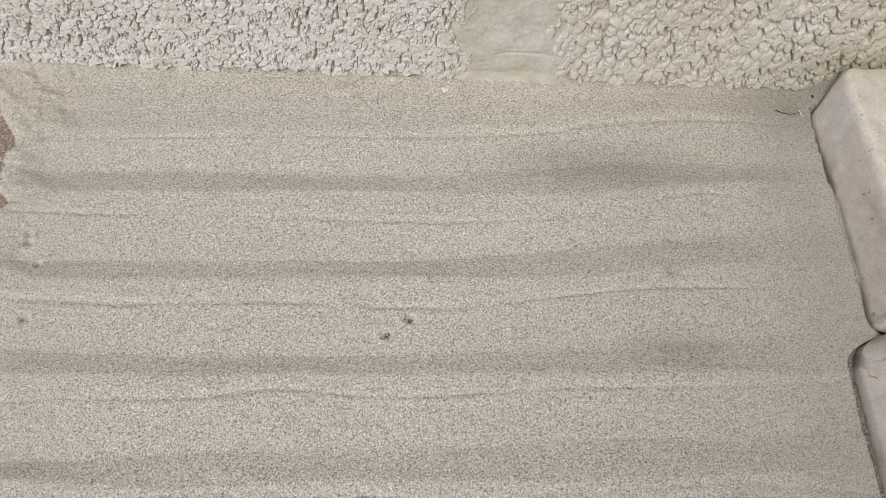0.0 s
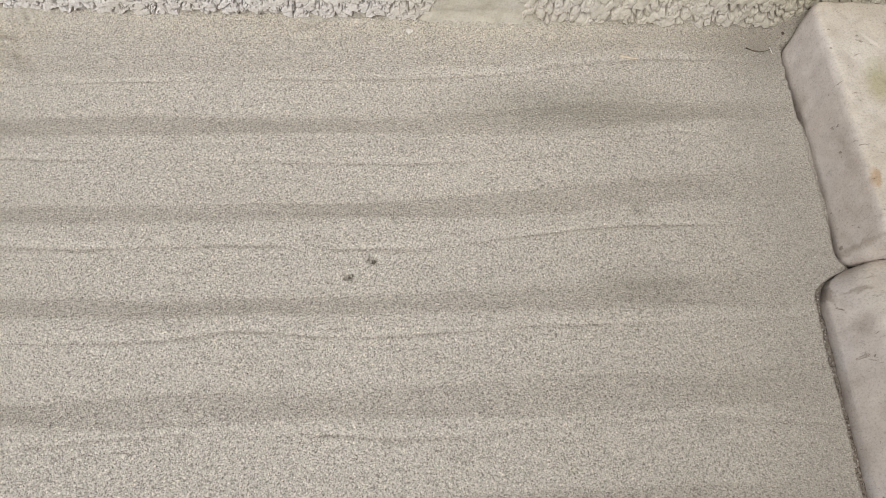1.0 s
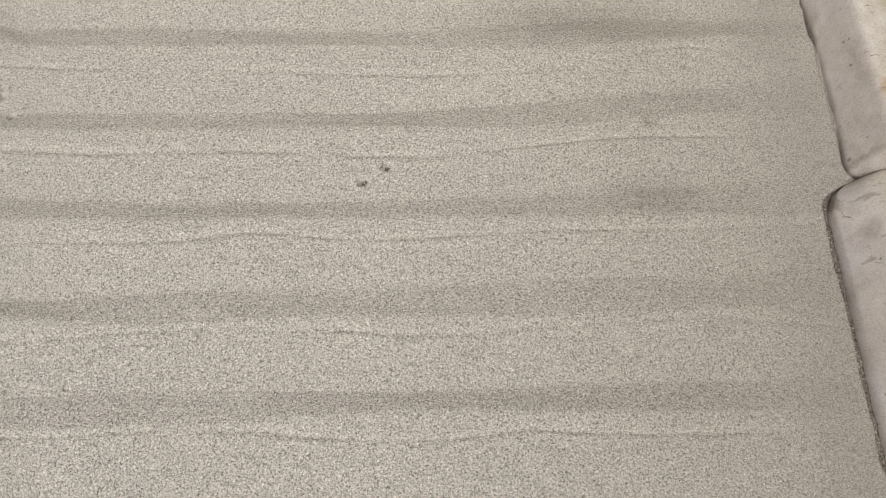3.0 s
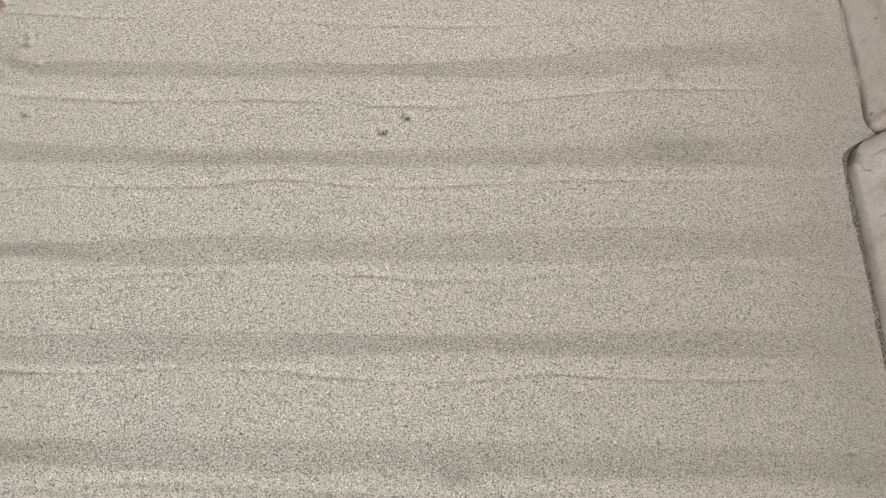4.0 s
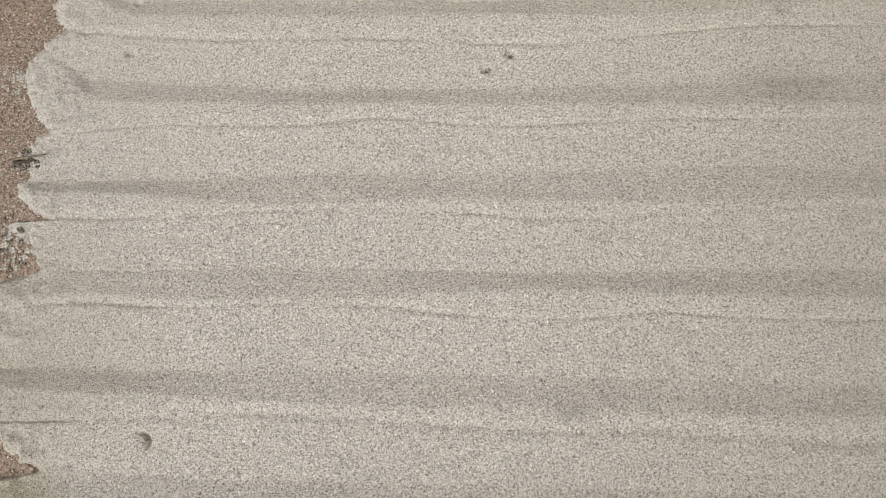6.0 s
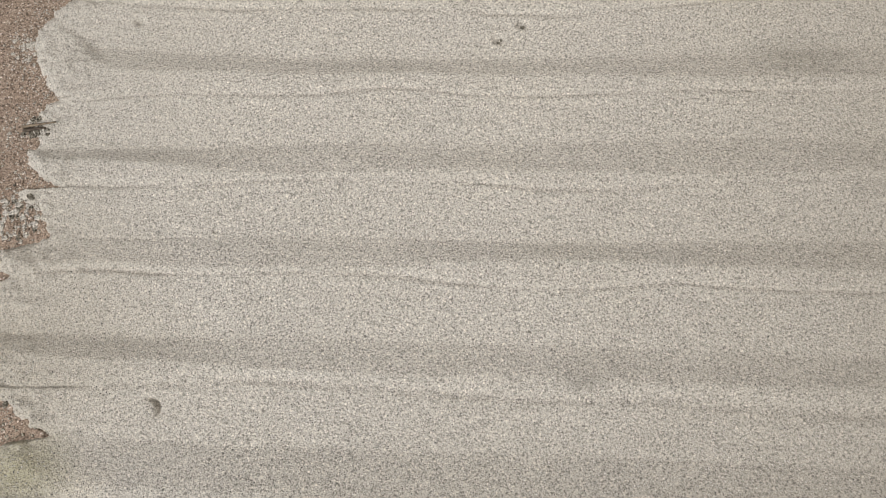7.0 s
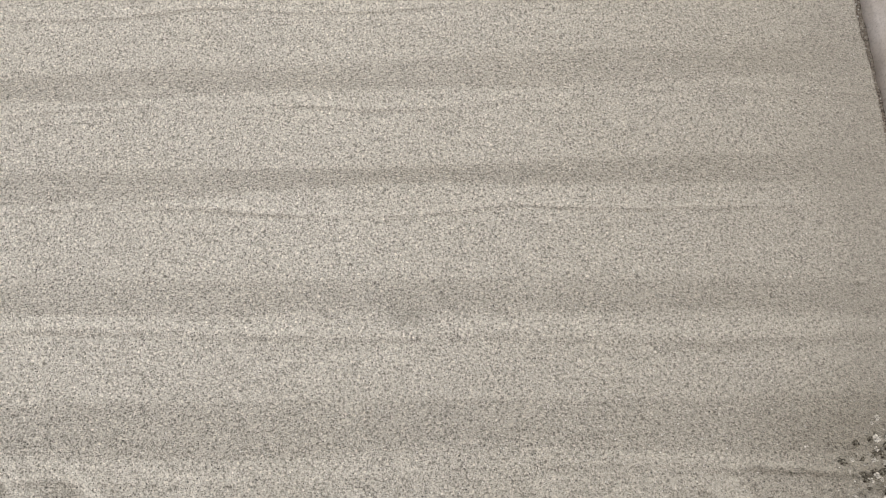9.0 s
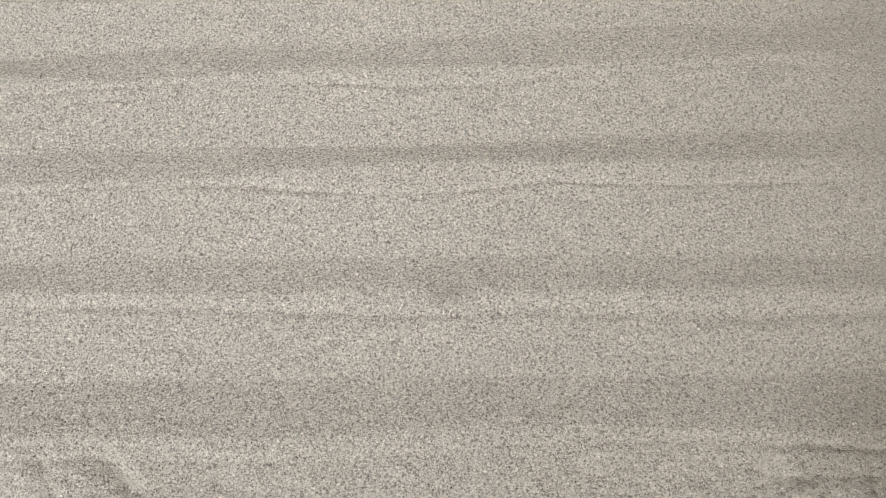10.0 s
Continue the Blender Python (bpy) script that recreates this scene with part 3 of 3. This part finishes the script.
# ---- kerb blocks ----
def ring(x0, y0, x1, y1, corner):
    """Points round a rectangle with rounded corners, as many for every size."""
    pts = []
    corners = ((x1 - corner, y1 - corner, 0), (x0 + corner, y1 - corner, 90), (x0 + corner, y0 + corner, 180), (x1 - corner, y0 + corner, 270))
    counts = (26, 46, 26, 46)
    for (cx, cy, start), (nx, ny, _), count in zip(corners, corners[1:] + corners[:1], counts):
        for k in range(10):
            a = radians(start + 90 * k / 9)
            pts.append((cx + corner * math.cos(a), cy + corner * math.sin(a)))
        a = radians(start + 90)
        ex, ey = corner * math.cos(a), corner * math.sin(a)
        for k in range(1, count):
            f = k / count
            pts.append((cx + ex + (nx - cx) * f, cy + ey + (ny - cy) * f))
    return pts


def kerb_block(x0, y0, x1, y1, height, lean, corner, edge, seed, label, end_lean=0.0, under=0.004, turn=KERB_TURN, worn=0.0):
    """A cast block: rounded corners in plan, a worn upper edge, a battered face, pits and nicks."""
    depth = 0.045
    rings = [(under, -depth), (under, -0.004), (0.0, 0.003)] + [(0.0, 0.003 + (height - edge - 0.003) * k / 9) for k in range(1, 10)]
    rings += [(edge * (1 - math.cos(radians(15 * k))), height - edge + edge * math.sin(radians(15 * k))) for k in range(1, 7)]
    step = edge + 0.011
    while step < (x1 - x0) / 2 - 0.012:
        rings.append((step, height))
        step += 0.011
    bm = bmesh.new()
    loops = []
    for inset, z in rings:
        loop = []
        for x, y in ring(x0 + inset, y0 + inset, x1 - inset, y1 - inset, max(corner - inset, 0.006)):
            p = Vector((x, y, z))
            rise = (z + depth) / (height + depth)
            p.x += lean * rise * (1 - (x - x0) / (x1 - x0)) + turn * (y1 - y)
            p.z -= worn * max(z, 0.0) / height * math.exp(-((x - x0) ** 2 + (y - y1) ** 2) / 0.11 ** 2)
            over = max(0.0, (y - y1 + 0.2) / 0.2)
            p.x -= end_lean * 0.16 * over
            p.y -= end_lean * (1 - rise) * over
            w = p * 7 + Vector((seed * 5.1, 0, 0))
            p += Vector((noise.noise(w), noise.noise(w + Vector((7, 3, 1))), 0.6 * noise.noise(w + Vector((1, 9, 4))))) * 0.0035
            w = p * 34 + Vector((seed, 2, 0))
            p += Vector((noise.noise(w), noise.noise(w + Vector((5, 0, 0))), noise.noise(w + Vector((0, 5, 0))))) * 0.0018
            nick = noise.noise(p * 27 + Vector((0, seed * 3, 0)))
            if nick > 0.38 and z > height * 0.35:
                p.z -= (nick - 0.38) * 0.022
                p.x += (nick - 0.38) * 0.014
            loop.append(bm.verts.new(p))
        loops.append(loop)
    for a, b in zip(loops, loops[1:]):
        for k in range(len(a)):
            bm.faces.new((a[k], a[(k + 1) % len(a)], b[(k + 1) % len(a)], b[k]))
    bm.faces.new(loops[0][::-1])
    bm.faces.new(loops[-1])
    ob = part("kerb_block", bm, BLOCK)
    return tagged(ob, label, "kerb", group="kerb blocks beside the sand")


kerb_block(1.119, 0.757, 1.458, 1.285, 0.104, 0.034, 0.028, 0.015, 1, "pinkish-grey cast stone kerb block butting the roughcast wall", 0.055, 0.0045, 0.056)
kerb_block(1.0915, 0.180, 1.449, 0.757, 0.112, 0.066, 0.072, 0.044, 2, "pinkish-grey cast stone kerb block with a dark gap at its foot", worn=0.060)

# ---- wall ----
WALL_Y = 1.306


def wall_box(name, x0, x1, z0, z1, y0, y1, mat, parent=None):
    bm = bmesh.new()
    bmesh.ops.create_cube(bm, size=1.0, matrix=Matrix.Translation(((x0 + x1) / 2, (y0 + y1) / 2, (z0 + z1) / 2)) @ Matrix.Diagonal((x1 - x0, y1 - y0, z1 - z0, 1)))
    bmesh.ops.bevel(bm, geom=bm.edges[:], offset=0.004, segments=2, affect="EDGES")
    ob = part(name, bm, mat, parent)
    ob.data.shade_flat()
    return ob


wall = tagged(wall_box("wall_north", -1.8, 2.6, -0.10, 2.2, WALL_Y + 0.036, WALL_Y + 0.25, BACKING), "pale grey roughcast wall with a smooth cement band", "wall", kind="structure")

# unseen wall, added to dim the skylight on the kerb side
tagged(wall_box("sky_blocker_east", 1.75, 1.95, -0.10, 2.4, -3.0, WALL_Y - 0.003, BACKING), "unseen plain grey wall added behind the kerb to block skylight", "wall", kind="structure")

tagged(wall_box("render_coat", -1.8, 2.6, 0.284, 2.2, WALL_Y - 0.006, WALL_Y + 0.034, BACKING, wall), "upper coat of rough render")


def strip_edges(z):
    return 0.376 + 0.012 * math.sin(z * 31), 0.606 - 0.10 * z + 0.008 * math.sin(z * 27 + 1)


# the smooth band: cement run down over the wall face
def band_surface():
    nx, nz = 70, 130
    verts, faces = [], []
    for j in range(nz + 1):
        z = -0.02 + 0.302 * j / nz
        a, b = strip_edges(z)
        a, b = a - 0.014, b + 0.014
        for i in range(nx + 1):
            u = i / nx
            x = a + (b - a) * u
            e = min(u, 1 - u)
            out = 0.0125 * min(1, e * 9) ** 0.6 + 0.004 * noise.noise(Vector((x * 22, z * 22, 1))) + 0.0012 * noise.noise(Vector((x * 90, z * 90, 4)))
            out += 0.012 * max(0.0, 0.03 - z) / 0.05
            if abs(z - 0.088 - 0.006 * math.sin(x * 40)) < 0.0035 and 0.35 < u < 0.85:
                out -= 0.0016
            verts.append((x, WALL_Y + 0.003 - out, z))
    for j in range(nz):
        for i in range(nx):
            k = j * (nx + 1) + i
            faces.append((k, k + nx + 1, k + nx + 2, k + 1))
    ob = mesh_object("cement_band", verts, faces, MORTAR)
    ob.parent = wall
    return tagged(ob, "smooth trowelled cement band on the wall")


band_surface()



def cells(x, z, size, seed):
    """Distances to the nearest and the second nearest of scattered points, a number for the nearest, and how far one is above it."""
    gx, gz = x / size, z / size
    ix, iz = np.floor(gx).astype(int), np.floor(gz).astype(int)
    f1, f2, pick, over = np.full_like(x, 9.0), np.full_like(x, 9.0), np.zeros_like(x), np.zeros_like(x)
    for dx in (-1, 0, 1):
        for dz in (-1, 0, 1):
            a, b = (ix + dx + seed) % 512, (iz + dz + 2 * seed) % 512
            ox, oz = gx - ix - dx - LATTICE[a, b], gz - iz - dz - LATTICE[b, a]
            d = np.hypot(ox, oz)
            f2 = np.minimum(np.maximum(f1, d), f2)
            near = d < f1
            pick = np.where(near, LATTICE[(a * 7 + 3) % 512, (b * 5 + 1) % 512], pick)
            over = np.where(near, oz, over)
            f1 = np.minimum(f1, d)
    return f1, f2, pick, over


def roughcast():
    """Thrown render: flat-topped lumps, each hanging a little over the crevice below it, that thin out at the cement band."""
    xs, zs = np.arange(-0.72, 1.46, 0.00125), np.arange(-0.03, 0.285, 0.00125)
    x, z = np.meshgrid(xs, zs)
    wx = x + 0.015 * fbm(x * 75, z * 75, 4)
    wz = z + 0.018 * fbm(x * 75 + 50, z * 75 + 9, 4)
    side = np.where(x > 0.5, 1.0, 0.0)
    size = np.where(x > 0.5, 0.0175, 0.0185)
    dome = 0.0075 * side
    f1, f2, pick, over = cells(wx, wz * (0.85 - 0.25 * side), size, 5)
    g1, g2, small, hang = cells(wx, wz * (0.85 - 0.25 * side), size * 0.47, 90)
    gate = smooth01((vnoise(x * 85, z * 85) * (1 - side) + vnoise(x * 75 + 11, z * 60) * side - 0.45) / 0.14)
    crack = (1 - smooth01((f2 - f1) / (0.10 + 0.10 * side + 0.22 * vnoise(x * 60 + 30, z * 60)))) * gate
    crack = smooth01(crack * 1.5)
    fine = (1 - 0.6 * side) * (1 - smooth01((g2 - g1) / 0.22)) * smooth01((vnoise(x * 90 + 7, z * 90) - 0.58) / 0.12)
    inner, core = smooth01((f2 - f1) / 0.35), smooth01((g2 - g1) / 0.45)
    h = 0.0105 + inner * (0.0024 * (pick - 0.5) - 0.0022 * over * (1 - 0.5 * side)) + core * (1 - 0.7 * side) * (0.0014 * (small - 0.5) - 0.0013 * hang)
    h += dome * (np.sqrt(np.clip(1 - (f1 / 0.8) ** 2, 0, 1)) - 0.6)
    h -= (0.0200 - 0.004 * side) * crack + 0.0120 * fine
    h += 0.0024 * fbm(x * 40, z * 40, 4) + 0.0011 * fbm(x * 150, z * 150, 2)
    a = 0.385 + 0.012 * np.sin(z * 31)
    b = 0.592 - 0.10 * z + 0.008 * np.sin(z * 27 + 1)
    stray = 0.045 * (pick - 0.5) + 0.012 * fbm(x * 30, z * 30 + 70, 3)
    gone = smooth01((x - a + stray) / 0.012) * smooth01((b + stray - x) / 0.012)
    h = h * (1 - gone) - 0.012 * gone
    h -= 0.020 * smooth01((x - 1.21 + 0.05 * fbm(x * 20, z * 20, 2)) / 0.05) * np.exp(-((z - 0.115 + 0.03 * fbm(x * 22, z * 22, 2)) / 0.028) ** 2)
    h *= 0.1 + 0.9 * smooth01((z - 0.006 + 0.030 * fbm(x * 34, z * 14, 3) + 0.014 * (pick - 0.5)) / 0.010)
    verts = np.stack([x, WALL_Y - 0.002 - h, z - 0.25 * np.clip(h, 0, 1)], -1).reshape(-1, 3)
    nx, nz = len(xs), len(zs)
    i = (np.arange(nz - 1)[:, None] * nx + np.arange(nx - 1)[None, :]).ravel()
    faces = np.stack([i, i + 1, i + nx + 1, i + nx], -1)
    ob = mesh_object("roughcast", verts.tolist(), faces.tolist(), PEBBLE)
    ob.parent = wall
    return tagged(ob, "whitish thrown roughcast render, lumpy with dark crevices", kind="stuff")


roughcast()


def fillet():
    """Trodden cement dust that fills the angle between wall and sand."""
    n, m = 600, 12
    gx, gy, lift, faces = [], [], [], []
    for i in range(n + 1):
        x = -0.66 + 1.89 * i / n
        w = 0.012 + 0.020 * noise.noise(Vector((x * 7, 2, 0))) + 0.012 * noise.noise(Vector((x * 31, 5, 0)))
        w += 0.030 * math.exp(-((x - 0.50) / 0.09) ** 2) + 0.012 * math.exp(-((x - 1.16) / 0.045) ** 2) + 0.045 * math.exp(-((x + 0.47) / 0.10) ** 2) + 0.022 * math.exp(-((x - 0.16) / 0.05) ** 2)
        t = 0.012 + 0.014 * noise.noise(Vector((x * 11, 8, 0))) + 0.008 * noise.noise(Vector((x * 50, 1, 0)))
        t += 0.008 * math.exp(-((x - 1.20) / 0.05) ** 2) + 0.030 * math.exp(-((x + 0.545) / 0.025) ** 2) + 0.012 * math.exp(-((x - 0.8) / 0.25) ** 2)
        for j in range(m + 1):
            u = j / m
            y = WALL_Y + 0.004 - max(w, 0.010) * (1 - u) ** 1.1
            gx.append(x)
            gy.append(y)
            lift.append(-0.0025 + max(t, 0.002) * u ** 2 + 0.003 * math.sin(math.pi * u) + 0.0045 * noise.noise(Vector((x * 75, y * 75, 0))))
    gz = sand_height(np.array(gx), np.array(gy)) + np.array(lift)
    verts = list(zip(gx, gy, gz.tolist()))
    for i in range(n):
        for j in range(m):
            k = i * (m + 1) + j
            faces.append((k, k + m + 1, k + m + 2, k + 1))
    ob = mesh_object("mortar_fillet", verts, faces, DUST)
    ob.parent = wall
    return tagged(ob, "beige cement dust along the foot of the wall")


fillet()

# ---- small things on the sand ----
def tube(points, radii, sides=7, wobble=0.0, seed=0):
    """A tapered, slightly crooked stick through the points."""
    bm = bmesh.new()
    rings = []
    pts = [Vector(p) for p in points]
    for i, (p, rad) in enumerate(zip(pts, radii)):
        d = (pts[min(i + 1, len(pts) - 1)] - pts[max(i - 1, 0)]).normalized()
        s = d.cross(Vector((0, 0, 1))).normalized()
        u = s.cross(d)
        c = p + Vector((noise.noise(p * 60 + Vector((seed, 0, 0))), noise.noise(p * 60 + Vector((0, seed, 0))), 0)) * wobble
        rings.append([bm.verts.new(c + (s * math.cos(6.2832 * k / sides) + u * math.sin(6.2832 * k / sides)) * rad) for k in range(sides)])
    for a, b in zip(rings, rings[1:]):
        for k in range(sides):
            bm.faces.new((a[k], a[(k + 1) % sides], b[(k + 1) % sides], b[k]))
    bm.faces.new(rings[0][::-1])
    bm.faces.new(rings[-1])
    return bm


def ground_at(x, y):
    return max(float(sand_height(np.array([x]), np.array([y]))[0]), float(soil_height(np.array([x]), np.array([y]))[0]))


def stick(name, line, radius, mat, label, lift=0.0, wobble=0.001):
    pts = []
    for (xa, ya), (xb, yb) in zip(line, line[1:]):
        for k in range(4):
            f = k / 4
            pts.append((xa + (xb - xa) * f, ya + (yb - ya) * f))
    pts.append(line[-1])
    zs = [ground_at(*p) for p in pts]
    zs = [max(zs[max(0, i - 1):i + 2]) * 0.6 + 0.4 * sum(zs) / len(zs) for i in range(len(zs))]
    p3 = [(p[0], p[1], zz + radius * 0.5 + lift) for p, zz in zip(pts, zs)]
    radii = [radius * (1 - 0.55 * i / (len(p3) - 1)) for i in range(len(p3))]
    return tagged(part(name, tube(p3, radii, wobble=wobble, seed=len(p3)), mat), label, name.replace("_", " "))


stick("twig", [(-0.570, 0.513), (-0.543, 0.517), (-0.509, 0.524)], 0.0029, TWIG, "short brown twig half buried in the sand edge", 0.005, 0.0)
stick("twig", [(-0.566, 0.508), (-0.546, 0.510), (-0.527, 0.513)], 0.0036, BARK, "short broken dark twig lying beside a longer one", 0.003, 0.0)
stick("root_fibre", [(1.052, 1.243), (1.066, 1.236), (1.080, 1.233), (1.094, 1.236), (1.106, 1.242)], 0.0012, BARK, "thin dark root fibre on the sand by the wall", 0.0015)
stick("straw", [(0.789, 1.216), (0.804, 1.2145), (0.823, 1.2105)], 0.0034, STRAW, "short piece of dry tan straw on the sand", 0.001)
stick("pale_splinter", [(1.102, 1.245), (1.106, 1.229)], 0.0013, SHELL, "thin white splinter lying by the kerb", 0.001)


stick("pale_splinter", [(0.337, 1.044), (0.342, 1.047), (0.348, 1.050)], 0.0018, SHELL, "tiny pale splinter lying on the smoothed sand", 0.001)


def clod(x, y, size, mat, seed, name, label, group=""):
    bm = bmesh.new()
    bmesh.ops.create_icosphere(bm, subdivisions=2, radius=size / 2)
    for v in bm.verts:
        p = v.co / size * 2.4 + Vector((seed * 2.1, seed, 3))
        v.co *= 1 + 0.8 * noise.noise(p) + 0.6 * noise.noise(p * 2.7)
        v.co.x *= 0.8 + 0.07 * (seed % 7)
        v.co.z *= 0.55
    ob = part(name, bm, mat)
    ob.data.shade_flat()
    ob.location = (x, y, ground_at(x, y) + size * 0.05)
    return tagged(ob, label, "clod" if "clod" in name else "chip", group=group)


clod(0.353, 1.269, 0.011, SHELL, 3, "stone_chip", "small white stone chip on the sand near the wall")
# small clods, most of them dark, added to deepen the tone of two dents
for i, (x, y) in enumerate(((0.261, 0.725), (0.267, 0.730), (0.257, 0.729), (0.304, 0.753), (0.298, 0.757))):
    clod(x, y, 0.009 if i in (0, 3) else 0.006, DAMP if i in (0, 1, 3) else SAND, i + 7, "sand_clod", "tiny clod of sand that darkens a dent", "clods in the dents")
clod(1.127, 1.269, 0.007, BARK, 5, "soil_crumb", "small dark soil crumb by the kerb")
crng = random.Random(5)
for i in range(26):
    x, y = crng.gauss(-0.553, 0.014), crng.gauss(0.512, 0.008)
    clod(x, y, crng.uniform(0.005, 0.013), SAND if i % 2 else DAMP, i, "sand_clod", "small clod of sand beside the twig", "clods at the twig")
for i in range(120):
    x, y = min(crng.gauss(-0.547, 0.024), -0.510), crng.gauss(0.344, 0.024)
    clod(x, y, crng.uniform(0.003, 0.011), (SAND, SOIL, SAND, SAND, DAMP)[i % 5], i + 40, "sand_clod", "crumbled clod of sand on brown soil", "clods on the soil edge")
for i in range(14):
    x, y = crng.gauss(-0.510, 0.014), crng.gauss(0.044, 0.009)
    clod(x, y, crng.uniform(0.005, 0.013), SAND if i % 3 else DAMP, i + 20, "sand_clod", "small clod of grey sand above bare soil", "clods on the soil edge")
# dark clods added in place of the shadow patch below the twig
for i in range(7):
    x, y = crng.gauss(-0.545, 0.010), crng.gauss(0.504, 0.003)
    clod(x, y, crng.uniform(0.006, 0.012), DAMP, i + 300, "sand_clod", "dark clod of sand standing in for shade under the twig", "clods at the twig")
for i in range(40):
    x, y = crng.gauss(-0.600, 0.013), crng.gauss(0.673, 0.018)
    clod(x, y, crng.uniform(0.003, 0.009), SAND, i + 60, "sand_clod", "small clod of grey sand strewn on soil", "clods on the soil edge")
for i in range(100):
    x, y = crng.gauss(1.045, 0.026), crng.gauss(-0.052, 0.024)
    clod(x, y, crng.uniform(0.003, 0.010), DAMP if i % 3 else SAND, i + 90, "sand_clod", "dark damp crumbled clod of sand", "damp clods in the corner")

# crumbs of grey sand strewn over the soil along the broken edge
M = 2600
ey = RNG.uniform(-0.18, 1.25, M)
ex = soil_edge(ey) - 0.02
ex = ex + RNG.normal(0.0, 0.020, M) - 0.008
ez = np.maximum(sand_height(ex, ey), soil_height(ex, ey))
er = 0.0008 + 0.0020 * RNG.rand(M) ** 3
spin = RNG.uniform(0, 6.28, M)
form = octa[None] * (0.6 + 0.8 * RNG.rand(M, 6, 1))
ux = form[..., 0] * np.cos(spin)[:, None] - form[..., 1] * np.sin(spin)[:, None]
uy = form[..., 0] * np.sin(spin)[:, None] + form[..., 1] * np.cos(spin)[:, None]
cv = np.stack([ex[:, None] + ux * er[:, None], ey[:, None] + uy * er[:, None], ez[:, None] + (form[..., 2] * 0.8 + 0.2) * er[:, None]], -1).reshape(-1, 3)
cf = (np.arange(M)[:, None, None] * 6 + tri[None]).reshape(-1, 3)
tagged(mesh_object("sand_crumbs", cv.tolist(), cf.tolist(), SAND), "grey sand crumbs strewn along the edge of the soil", "sand", kind="stuff")
